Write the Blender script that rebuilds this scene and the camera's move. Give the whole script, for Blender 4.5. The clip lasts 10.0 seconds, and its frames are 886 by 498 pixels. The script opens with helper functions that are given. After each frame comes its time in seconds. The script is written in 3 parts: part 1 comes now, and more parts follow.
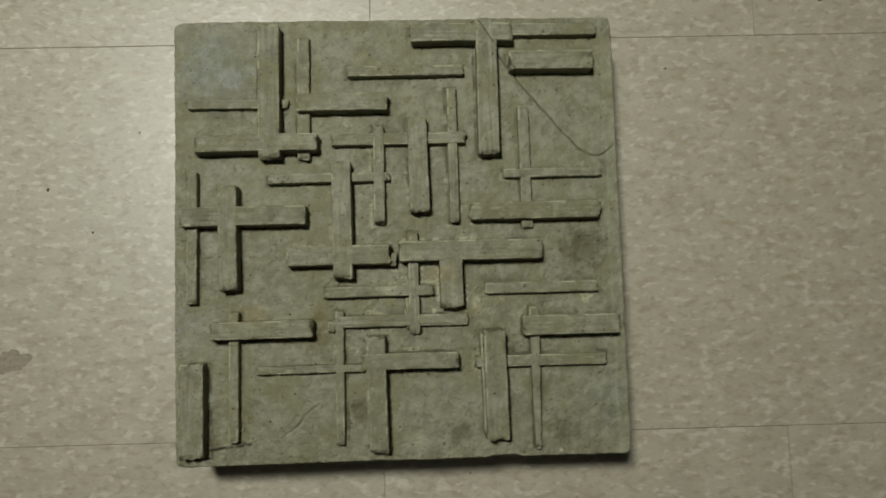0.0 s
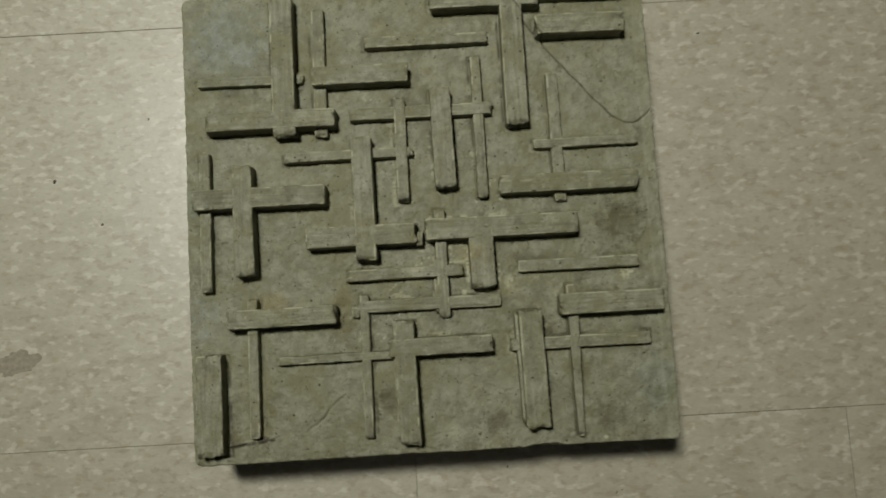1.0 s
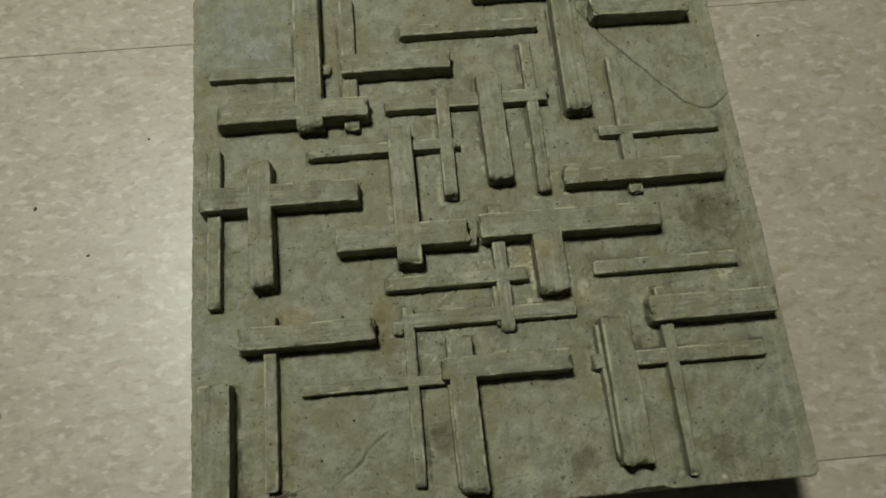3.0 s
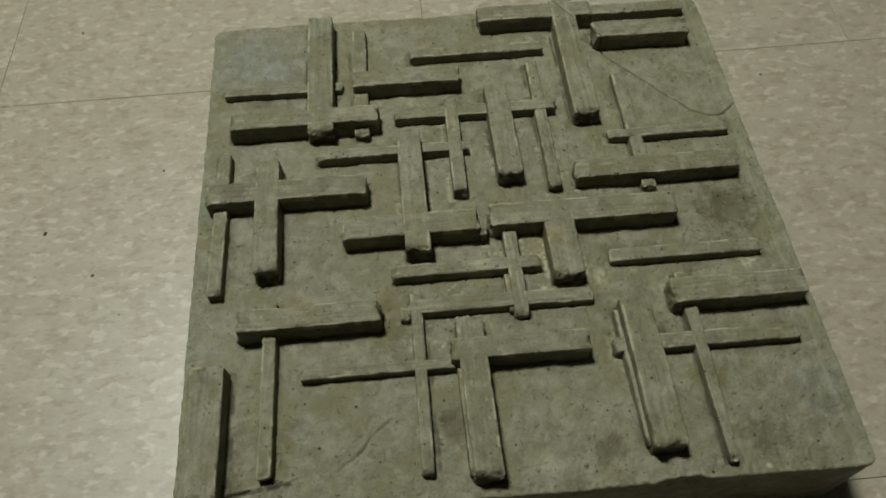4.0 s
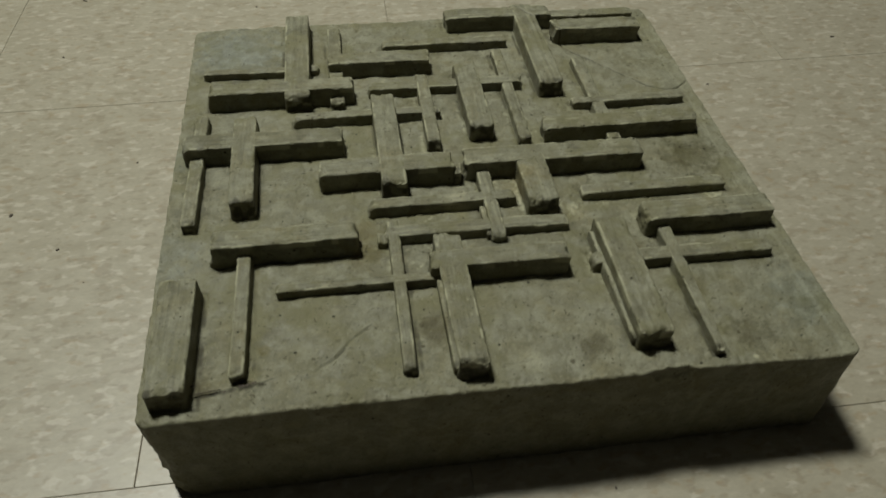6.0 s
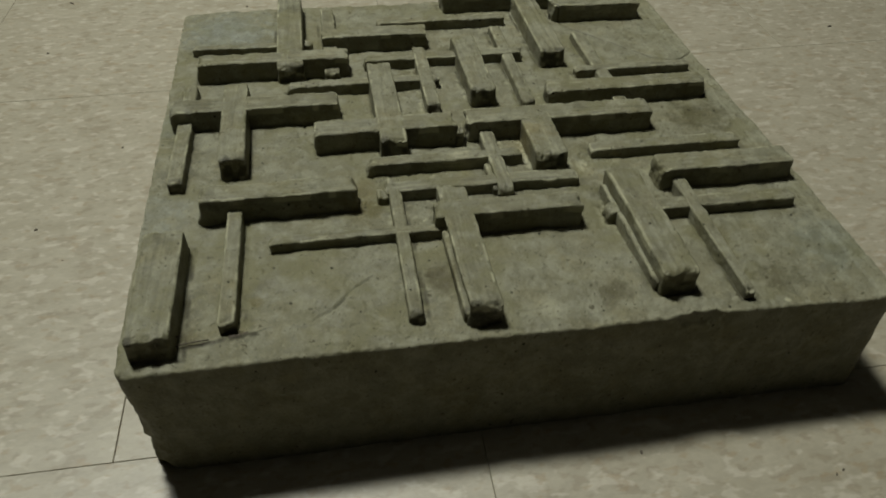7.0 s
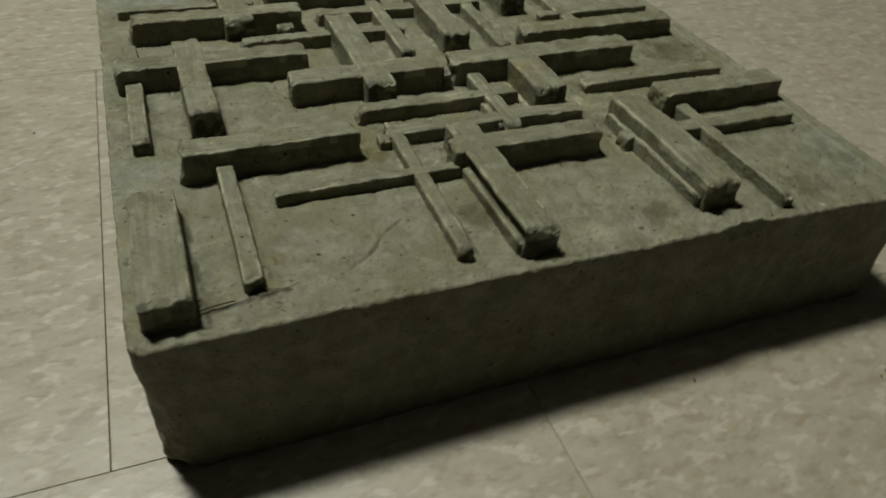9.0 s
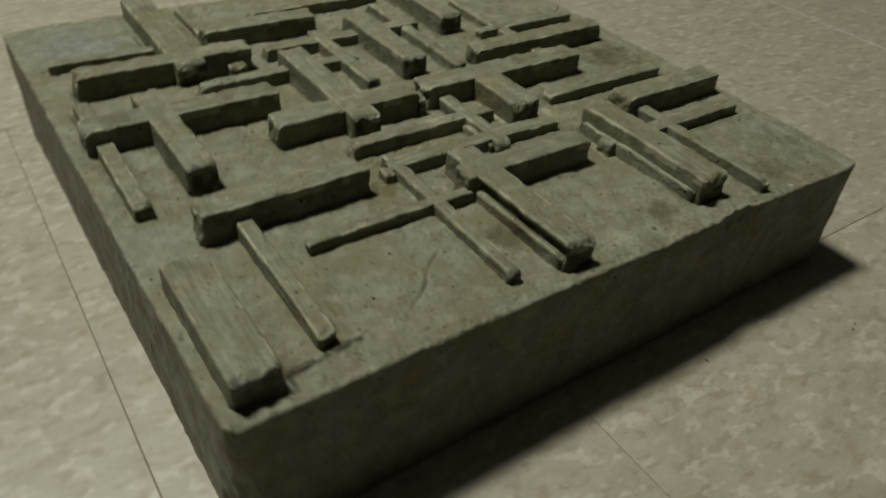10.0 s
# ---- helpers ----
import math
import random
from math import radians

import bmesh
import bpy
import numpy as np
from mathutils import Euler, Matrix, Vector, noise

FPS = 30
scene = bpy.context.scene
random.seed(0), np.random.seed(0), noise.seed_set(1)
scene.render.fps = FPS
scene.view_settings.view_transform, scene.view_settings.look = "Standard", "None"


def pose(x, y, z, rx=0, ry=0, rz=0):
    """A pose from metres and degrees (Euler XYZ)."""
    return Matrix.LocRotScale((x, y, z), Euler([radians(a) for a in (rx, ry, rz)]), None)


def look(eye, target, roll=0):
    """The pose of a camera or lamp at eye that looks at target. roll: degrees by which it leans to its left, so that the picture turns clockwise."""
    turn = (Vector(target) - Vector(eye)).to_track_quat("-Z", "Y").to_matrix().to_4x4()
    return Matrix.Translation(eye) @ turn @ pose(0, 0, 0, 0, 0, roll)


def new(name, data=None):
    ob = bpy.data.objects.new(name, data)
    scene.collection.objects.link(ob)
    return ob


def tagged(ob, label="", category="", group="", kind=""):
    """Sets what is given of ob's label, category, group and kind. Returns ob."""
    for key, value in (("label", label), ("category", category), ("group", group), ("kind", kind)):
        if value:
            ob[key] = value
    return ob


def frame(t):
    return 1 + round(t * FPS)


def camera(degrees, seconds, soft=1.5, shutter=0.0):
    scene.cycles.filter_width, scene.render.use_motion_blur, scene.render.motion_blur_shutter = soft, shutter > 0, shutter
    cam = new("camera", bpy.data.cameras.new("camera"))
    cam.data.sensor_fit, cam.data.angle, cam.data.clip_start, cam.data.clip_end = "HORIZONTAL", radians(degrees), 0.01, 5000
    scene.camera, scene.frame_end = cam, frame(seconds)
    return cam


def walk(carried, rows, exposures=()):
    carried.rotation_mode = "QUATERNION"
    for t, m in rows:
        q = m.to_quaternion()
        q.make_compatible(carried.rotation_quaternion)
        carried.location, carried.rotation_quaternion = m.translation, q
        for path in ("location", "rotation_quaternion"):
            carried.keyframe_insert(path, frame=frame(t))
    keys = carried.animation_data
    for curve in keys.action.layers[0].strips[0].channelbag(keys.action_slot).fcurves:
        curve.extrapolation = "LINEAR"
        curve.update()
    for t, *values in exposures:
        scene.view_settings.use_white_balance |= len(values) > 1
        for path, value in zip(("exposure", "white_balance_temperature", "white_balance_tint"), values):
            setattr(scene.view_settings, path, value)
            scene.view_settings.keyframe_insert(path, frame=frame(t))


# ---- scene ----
cam = camera(60.81, 10.0, soft=1.7, shutter=0.8)
PATH = [
    (0, (0.19457, 0.08342, 0.57571), (0.2353, 0.2790, -1.4143), 10.36),
    (0.5, (0.19727, 0.06592, 0.56122), (0.1950, 0.3045, -1.4245), -2.99),
    (1, (0.18346, 0.06358, 0.54180), (0.1930, 0.2975, -1.4445), -0.84),
    (1.5, (0.17583, 0.05801, 0.52185), (0.1742, 0.3128, -1.4618), -4.30),
    (2, (0.16112, 0.03024, 0.49185), (0.1794, 0.4350, -1.4667), -1.98),
    (2.5, (0.14307, 0.02171, 0.46670), (0.2155, 0.5020, -1.4734), 3.63),
    (4, (0.13998, -0.08718, 0.38764), (0.1904, 0.9784, -1.3041), -2.52),
    (4.5, (0.13475, -0.11378, 0.36785), (0.2207, 1.0756, -1.2378), -1.41),
    (5, (0.13395, -0.14068, 0.35375), (0.2402, 1.1397, -1.1790), -1.13),
    (5.5, (0.12778, -0.16218, 0.33997), (0.2871, 1.1692, -1.1440), 0.13),
    (7, (0.11282, -0.19112, 0.27089), (0.3469, 1.2857, -1.0574), 0.35),
    (7.5, (0.10856, -0.19388, 0.25153), (0.3879, 1.3103, -1.0367), 0.75),
    (8, (0.10410, -0.19532, 0.23448), (0.4211, 1.3362, -1.0121), 0.82),
    (8.5, (0.08453, -0.18736, 0.22735), (0.5009, 1.3174, -1.0226), 1.82),
    (9, (0.05195, -0.17369, 0.22670), (0.6354, 1.2464, -1.0551), 3.46),
    (9.5, (0.02368, -0.16127, 0.22909), (0.7595, 1.1698, -1.0697), 4.09),
    (10, (-0.00627, -0.14145, 0.23331), (0.9193, 1.1097, -1.0228), 4.56),
]
EXPOSURES = [(0.0, 0.0), (2.5, 0.0), (5.5, 0.02), (7.5, 0.05), (10.0, 0.05)]
walk(cam, [(t, look(eye, target, roll)) for t, eye, target, roll in PATH], EXPOSURES)

# ---- world and light ----
world = bpy.data.worlds.new("world")
world.use_nodes = True
scene.world = world
world.node_tree.nodes["Background"].inputs["Color"].default_value = (0.9, 0.95, 1.0, 1)
world.node_tree.nodes["Background"].inputs["Strength"].default_value = 0.0

lamp_data = bpy.data.lights.new("ceiling_lamp", "AREA")
lamp_data.shape = "RECTANGLE"
lamp_data.size, lamp_data.size_y = 0.18, 0.36
lamp_data.spread = radians(120)
lamp_data.energy = 21.6
lamp_data.color = (0.98, 1.0, 0.92)
lamp = new("ceiling_lamp", lamp_data)
# added overhead fill that lifts the shadows; no fitting is seen there
fill_data = bpy.data.lights.new("fill_light", "AREA")
fill_data.shape = "RECTANGLE"
fill_data.size, fill_data.size_y = 0.9, 0.9
fill_data.energy = 1.1
fill_data.color = (1.0, 0.98, 0.82)
fill_light = new("fill_light", fill_data)
fill_light.matrix_world = look((0.17, -0.05, 2.48), (0.17, -0.05, 0.0))
lamp.matrix_world = look((-0.26, 0.707, 2.10), (0.10, 0.42, 0.0))


# ---- noise on arrays ----
def hash3(ix, iy, iz, seed):
    """A pseudo-random number in -1..1 for each lattice point."""
    n = (ix.astype(np.int64) * 374761393 + iy.astype(np.int64) * 668265263 + iz.astype(np.int64) * 2147483647 + seed * 1274126177) & 0x7FFFFFFF
    n = ((n ^ (n >> 13)) * 1274126177) & 0x7FFFFFFF
    n = ((n ^ (n >> 16)) * 668265263) & 0x7FFFFFFF
    return (n ^ (n >> 15)) / 0x3FFFFFFF - 1.0


def grain(p, size, seed):
    """Smooth value noise, -1..1, over points p (n x 3), with features of that size in metres."""
    q = p / size
    base = np.floor(q)
    f = q - base
    f = f * f * (3 - 2 * f)
    out = np.zeros(len(p))
    for dx in (0, 1):
        for dy in (0, 1):
            for dz in (0, 1):
                w = np.abs(1 - dx - f[:, 0]) * np.abs(1 - dy - f[:, 1]) * np.abs(1 - dz - f[:, 2])
                out += w * hash3(base[:, 0] + dx, base[:, 1] + dy, base[:, 2] + dz, seed)
    return out


# ---- materials ----
def material(name):
    m = bpy.data.materials.new(name)
    m.use_nodes = True
    return m, m.node_tree.nodes, m.node_tree.links, m.node_tree.nodes["Principled BSDF"]


def noise_node(n, l, vec, scale, detail=4.0, rough=0.55, dist=0.0):
    t = n.new("ShaderNodeTexNoise")
    t.inputs["Scale"].default_value = scale
    t.inputs["Detail"].default_value = detail
    t.inputs["Roughness"].default_value = rough
    t.inputs["Distortion"].default_value = dist
    l.new(vec, t.inputs["Vector"])
    return t.outputs["Fac"]


def ramp(n, l, fac, stops):
    r = n.new("ShaderNodeValToRGB")
    els = r.color_ramp.elements
    for i, (p, c) in enumerate(stops):
        e = els[i] if i < 2 else els.new(p)
        e.position = p
        e.color = (*c, 1) if len(c) == 3 else c
    l.new(fac, r.inputs["Fac"])
    return r.outputs["Color"]


def mix(n, l, fac, a, b, blend="MIX"):
    m = n.new("ShaderNodeMix")
    m.data_type, m.blend_type = "RGBA", blend
    for sock, val in ((m.inputs[0], fac), (m.inputs[6], a), (m.inputs[7], b)):
        if isinstance(val, (int, float)):
            sock.default_value = val
        elif isinstance(val, tuple):
            sock.default_value = (*val, 1)
        else:
            l.new(val, sock)
    return m.outputs[2]


def grey(v):
    return (v, v, v)


def bump(n, l, height, strength, distance, normal=None):
    b = n.new("ShaderNodeBump")
    b.inputs["Strength"].default_value = strength
    b.inputs["Distance"].default_value = distance
    l.new(height, b.inputs["Height"])
    if normal is not None:
        l.new(normal, b.inputs["Normal"])
    return b.outputs["Normal"]


def blob(n, l, pos, x, y, r, wobble):
    """A stain of radius r round a place in plan, with a ragged edge: 1 inside, 0 outside."""
    sub = n.new("ShaderNodeVectorMath")
    sub.operation = "SUBTRACT"
    l.new(pos, sub.inputs[0])
    sub.inputs[1].default_value = (x, y, 0.06)
    ln = n.new("ShaderNodeVectorMath")
    ln.operation = "LENGTH"
    l.new(sub.outputs[0], ln.inputs[0])
    add = n.new("ShaderNodeMath")
    add.operation = "MULTIPLY_ADD"
    l.new(wobble, add.inputs[0])
    add.inputs[1].default_value = r * 1.6
    l.new(ln.outputs["Value"], add.inputs[2])
    fit_range = n.new("ShaderNodeMapRange")
    fit_range.interpolation_type = "SMOOTHSTEP"
    l.new(add.outputs[0], fit_range.inputs["Value"])
    for sock, val in (("From Min", r * 1.15), ("From Max", r * 1.75), ("To Min", 1.0), ("To Max", 0.0)):
        fit_range.inputs[sock].default_value = val
    return fit_range.outputs["Result"]


def scaled(n, l, fac, k):
    m = n.new("ShaderNodeMath")
    m.operation = "MULTIPLY"
    l.new(fac, m.inputs[0])
    m.inputs[1].default_value = k
    return m.outputs[0]


def concrete_material(name, tone, smooth, along=""):
    """Cast grey-green cement: cloudy stains, pale lime bloom, worn pale edges, dark pits and fine grain."""
    m, n, l, bsdf = material(name)
    geom = n.new("ShaderNodeNewGeometry")
    geo = geom.outputs["Position"]
    cloud = noise_node(n, l, geo, 20, 6, 0.62, 0.5)
    patch = noise_node(n, l, geo, 55, 5, 0.62, 0.5)
    mottle = noise_node(n, l, geo, 170, 4, 0.65, 0.3)
    fine = noise_node(n, l, geo, 800, 3, 0.7)
    bloom = noise_node(n, l, geo, 85, 7, 0.72, 1.4)
    r, g, b = tone
    col = ramp(n, l, cloud, [(0.32, (r * 0.86, g * 0.86, b * 0.80)), (0.5, tone), (0.72, (r * 1.12, g * 1.12, b * 1.13))])
    warm = ramp(n, l, patch, [(0.46, grey(0.0)), (0.68, grey(0.5))])
    col = mix(n, l, warm, col, (r * 1.04, g * 0.93, b * 0.68))
    col = mix(n, l, 0.36, col, ramp(n, l, mottle, [(0.3, grey(0.28)), (0.7, grey(0.75))]), "OVERLAY")
    # skins of cement with clear borders, darker and browner or paler than the rest
    skin = noise_node(n, l, geo, 42, 6, 0.66, 0.2)
    col = mix(n, l, ramp(n, l, skin, [(0.53, grey(0.0)), (0.61, grey(0.6))]), col, (r * 0.82, g * 0.80, b * 0.71))
    col = mix(n, l, ramp(n, l, skin, [(0.37, grey(0.6)), (0.46, grey(0.0))]), col, (r * 1.16, g * 1.17, b * 1.19))
    blot = noise_node(n, l, geo, 120, 5, 0.6, 0.3)
    col = mix(n, l, ramp(n, l, blot, [(0.50, grey(0.0)), (0.64, grey(0.7))]), col, (r * 0.82, g * 0.80, b * 0.72))
    col = mix(n, l, ramp(n, l, blot, [(0.38, grey(0.8)), (0.49, grey(0.0))]), col, (r * 1.27, g * 1.28, b * 1.29))
    streak = noise_node(n, l, geo, 70, 7, 0.72, 0.5)
    col = mix(n, l, ramp(n, l, streak, [(0.58, grey(0.0)), (0.68, grey(0.5))]), col, (r * 0.64, g * 0.60, b * 0.48))
    flake = noise_node(n, l, geo, 240, 6, 0.68, 0.8)
    col = mix(n, l, ramp(n, l, flake, [(0.64, grey(0.0)), (0.70, grey(0.4))]), col, (r * 1.4, g * 1.4, b * 1.38))
    col = mix(n, l, 0.22, col, ramp(n, l, fine, [(0.28, grey(0.25)), (0.72, grey(0.78))]), "OVERLAY")
    lime = ramp(n, l, bloom, [(0.60, grey(0.0)), (0.72, grey(0.6))])
    col = mix(n, l, lime, col, (r * 1.5, g * 1.49, b * 1.44))
    worn = ramp(n, l, geom.outputs["Pointiness"], [(0.515, grey(0.0)), (0.58, grey(0.75))])
    col = mix(n, l, worn, col, (r * 1.6, g * 1.58, b * 1.5))
    fibre = None
    if along:
        # fine lines left by the wooden mould, running along the bar
        lay = n.new("ShaderNodeMapping")
        lay.inputs["Scale"].default_value = (0.05, 1.0, 0.3) if along == "x" else (1.0, 0.05, 0.3)
        l.new(geo, lay.inputs["Vector"])
        fibre = noise_node(n, l, lay.outputs["Vector"], 750, 4, 0.65, 0.15)
        lined = n.new("ShaderNodeMapRange")
        l.new(n.new("ShaderNodeObjectInfo").outputs["Random"], lined.inputs["Value"])
        lined.inputs["To Min"].default_value = 0.10
        lined.inputs["To Max"].default_value = 0.32
        col = mix(n, l, lined.outputs["Result"], col, ramp(n, l, fibre, [(0.34, grey(0.18)), (0.5, grey(0.5)), (0.66, grey(0.82))]), "OVERLAY")
        col = mix(n, l, ramp(n, l, fibre, [(0.64, grey(0.0)), (0.72, grey(0.3))]), col, (r * 1.5, g * 1.48, b * 1.4))
    wood = n.new("ShaderNodeAttribute")
    wood.attribute_name = "grain"
    col = mix(n, l, 0.12, col, ramp(n, l, wood.outputs["Fac"], [(0.15, grey(0.15)), (0.85, grey(0.85))]), "OVERLAY")
    # cracks, dirt and painted-in shade at the bars' feet and near ends
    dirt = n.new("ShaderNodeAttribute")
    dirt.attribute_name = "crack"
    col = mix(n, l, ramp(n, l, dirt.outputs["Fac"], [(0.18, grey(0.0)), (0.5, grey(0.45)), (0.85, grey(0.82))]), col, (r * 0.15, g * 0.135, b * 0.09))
    # brown-olive grime rubbed into the cast
    rubbed = n.new("ShaderNodeAttribute")
    rubbed.attribute_name = "stain"
    col = mix(n, l, scaled(n, l, rubbed.outputs["Fac"], 0.72), col, (r * 0.84, g * 0.82, b * 0.63))
    # pale blue-grey skin near the corners, damp-dark stains and lime marks
    for x, y, rad, mul, amount in (
        (0.050, 0.266, 0.037, (1.0, 1.08, 1.30), 0.85),
        (0.318, 0.026, 0.024, (0.98, 1.04, 1.14), 0.8),
        (0.026, 0.085, 0.022, (1.08, 1.14, 1.32), 0.7),
        (0.024, 0.160, 0.016, (1.02, 1.10, 1.28), 0.6),
        (0.303, 0.134, 0.024, (0.56, 0.54, 0.45), 0.9),
        (0.214, 0.010, 0.011, (0.60, 0.57, 0.49), 0.85),
        (0.285, 0.009, 0.013, (0.56, 0.54, 0.46), 0.85),
        (0.147, 0.026, 0.012, (0.60, 0.56, 0.46), 0.85),
        (0.076, 0.090, 0.014, (1.02, 0.88, 0.60), 0.6),
        (0.120, 0.090, 0.012, (0.88, 0.80, 0.62), 0.6),
        (0.205, 0.115, 0.016, (1.10, 0.98, 0.74), 0.6),
        (0.302, 0.099, 0.006, (2.0, 2.0, 2.0), 0.7),
        (0.050, 0.007, 0.006, (0.74, 0.68, 0.50), 0.6),
        (0.067, 0.007, 0.0035, (0.40, 0.37, 0.28), 0.8),
        (0.0735, 0.024, 0.004, (0.78, 0.70, 0.48), 0.7),
        (0.250, 0.068, 0.010, (0.62, 0.58, 0.46), 0.8),
        (0.272, 0.040, 0.008, (0.66, 0.62, 0.50), 0.7),
        (0.120, 0.075, 0.012, (0.70, 0.64, 0.48), 0.7),
        (0.152, 0.200, 0.010, (0.72, 0.70, 0.60), 0.7),
        (0.184, 0.006, 0.009, (1.35, 1.34, 1.3), 0.6),
        (0.168, 0.104, 0.010, (1.55, 1.53, 1.5), 0.6),
        (0.228, 0.094, 0.010, (1.4, 1.38, 1.35), 0.55),
    ):
        col = mix(n, l, scaled(n, l, blob(n, l, geo, x, y, rad, mottle), amount), col, mul, "MULTIPLY")
    # dark specks of sand
    speck = noise_node(n, l, geo, 520, 3, 0.6, 0.8)
    col = mix(n, l, ramp(n, l, speck, [(0.635, grey(0.0)), (0.68, grey(0.8))]), col, (r * 0.28, g * 0.24, b * 0.15))
    # thin white strokes
    white_stroke = noise_node(n, l, geo, 330, 2, 0.5, 3.0)
    col = mix(n, l, ramp(n, l, white_stroke, [(0.67, grey(0.0)), (0.71, grey(0.5))]), col, (r * 1.6, g * 1.6, b * 1.55))
    pale = n.new("ShaderNodeAttribute")
    pale.attribute_name = "lime"
    col = mix(n, l, scaled(n, l, pale.outputs["Fac"], 0.8), col, (r * 2.3, g * 2.3, b * 2.25))
    # scattered air holes, each of its own size
    cells = n.new("ShaderNodeTexVoronoi")
    cells.inputs["Scale"].default_value = 300
    l.new(geo, cells.inputs["Vector"])
    hole = n.new("ShaderNodeMath")
    hole.operation = "SUBTRACT"
    l.new(cells.outputs["Distance"], hole.inputs[0])
    sep = n.new("ShaderNodeSeparateColor")
    l.new(cells.outputs["Color"], sep.inputs[0])
    size = n.new("ShaderNodeMapRange")
    l.new(sep.outputs[0], size.inputs["Value"])
    for sock, val in (("From Min", 0.84), ("From Max", 1.0), ("To Min", -0.1), ("To Max", 0.19)):
        size.inputs[sock].default_value = val
    l.new(size.outputs["Result"], hole.inputs[1])
    pits = ramp(n, l, hole.outputs[0], [(0.0, grey(1.0)), (0.04, grey(0.0))])
    col = mix(n, l, pits, col, (r * 0.14, g * 0.13, b * 0.1))
    l.new(col, bsdf.inputs["Base Color"])
    rough = ramp(n, l, patch, [(0.35, grey(0.42 if smooth else 0.46)), (0.7, grey(0.80))])
    l.new(rough, bsdf.inputs["Roughness"])
    bsdf.inputs["Specular IOR Level"].default_value = 0.25
    nb = bump(n, l, fine, 0.16, 0.0005)
    nb = bump(n, l, mottle, 0.3, 0.0016, nb)
    nb = bump(n, l, flake, 0.6, 0.0012, nb)
    nb = bump(n, l, skin, 0.5, 0.002, nb)
    inv = ramp(n, l, hole.outputs[0], [(0.0, grey(0.0)), (0.06, grey(1.0))])
    nb = bump(n, l, inv, 0.6, 0.0005, nb)
    if fibre is not None:
        nb = bump(n, l, fibre, 0.35, 0.0010, nb)
    l.new(nb, bsdf.inputs["Normal"])
    return m


def tile_material():
    """Cream vinyl floor tile with streaked chips, differing from tile to tile, under worn wax."""
    m, n, l, bsdf = material("vinyl_tile")
    pos = n.new("ShaderNodeNewGeometry").outputs["Position"]
    rnd = n.new("ShaderNodeObjectInfo").outputs["Random"]
    shift = n.new("ShaderNodeCombineXYZ")
    mul = n.new("ShaderNodeMath")
    mul.operation = "MULTIPLY"
    mul.inputs[1].default_value = 37.0
    l.new(rnd, mul.inputs[0])
    l.new(mul.outputs[0], shift.inputs[2])
    add = n.new("ShaderNodeVectorMath")
    l.new(pos, add.inputs[0])
    l.new(shift.outputs[0], add.inputs[1])
    mapn = n.new("ShaderNodeMapping")
    mapn.inputs["Scale"].default_value = (0.58, 1.0, 1.0)
    l.new(add.outputs[0], mapn.inputs["Vector"])
    vec = mapn.outputs["Vector"]
    chips = noise_node(n, l, vec, 205, 2, 0.5, 0.1)
    pale = noise_node(n, l, vec, 190, 2, 0.5, 0.1)
    tanned = noise_node(n, l, vec, 210, 2, 0.5, 0.1)
    soft = noise_node(n, l, vec, 60, 6, 0.68, 0.1)
    hair = noise_node(n, l, vec, 420, 3, 0.6, 0.3)
    base = ramp(n, l, soft, [(0.3, (0.255, 0.232, 0.170)), (0.7, (0.304, 0.280, 0.210))])
    dull = ramp(n, l, chips, [(0.56, grey(0.0)), (0.64, grey(0.60))])
    col = mix(n, l, dull, base, (0.210, 0.180, 0.124))
    light = ramp(n, l, pale, [(0.56, grey(0.0)), (0.65, grey(0.66))])
    col = mix(n, l, light, col, (0.385, 0.355, 0.282))
    rust = ramp(n, l, tanned, [(0.60, grey(0.0)), (0.69, grey(0.5))])
    col = mix(n, l, rust, col, (0.215, 0.165, 0.095))
    col = mix(n, l, 0.2, col, ramp(n, l, hair, [(0.3, grey(0.3)), (0.7, grey(0.7))]), "OVERLAY")
    l.new(col, bsdf.inputs["Base Color"])
    rough = ramp(n, l, soft, [(0.3, grey(0.34)), (0.7, grey(0.46))])
    l.new(rough, bsdf.inputs["Roughness"])
    bsdf.inputs["Specular IOR Level"].default_value = 0.52
    nb = bump(n, l, pale, 0.12, 0.001)
    nb = bump(n, l, hair, 0.1, 0.0004, nb)
    l.new(nb, bsdf.inputs["Normal"])
    return m


def plain_material(name, colour, rough, scale=40.0, vary=0.15):
    m, n, l, bsdf = material(name)
    pos = n.new("ShaderNodeNewGeometry").outputs["Position"]
    f = noise_node(n, l, pos, scale, 5, 0.6)
    lo = tuple(c * (1 - vary) for c in colour)
    hi = tuple(min(1, c * (1 + vary)) for c in colour)
    l.new(ramp(n, l, f, [(0.3, lo), (0.7, hi)]), bsdf.inputs["Base Color"])
    bsdf.inputs["Roughness"].default_value = rough
    l.new(bump(n, l, f, 0.2, 0.001), bsdf.inputs["Normal"])
    return m


SLAB_MAT = concrete_material("cast_cement", (0.158, 0.154, 0.105), False)
BAR_MATS = {axis: concrete_material("bar_cement_" + axis, (0.158, 0.154, 0.105), True, axis) for axis in "xy"}
TILE_MAT = tile_material()
JOINT_MAT = plain_material("joint_dirt", (0.20, 0.17, 0.12), 0.9, 120)
WALL_MAT = plain_material("wall_paint", (0.08, 0.076, 0.068), 0.85, 8, 0.06)
SCUFF_MAT = plain_material("scuff", (0.175, 0.152, 0.104), 0.6, 300, 0.25)
STRAW_MAT = plain_material("straw", (0.05, 0.04, 0.025), 0.8, 900, 0.3)
GRIT_MAT = plain_material("grit", (0.060, 0.048, 0.032), 0.8, 900, 0.4)


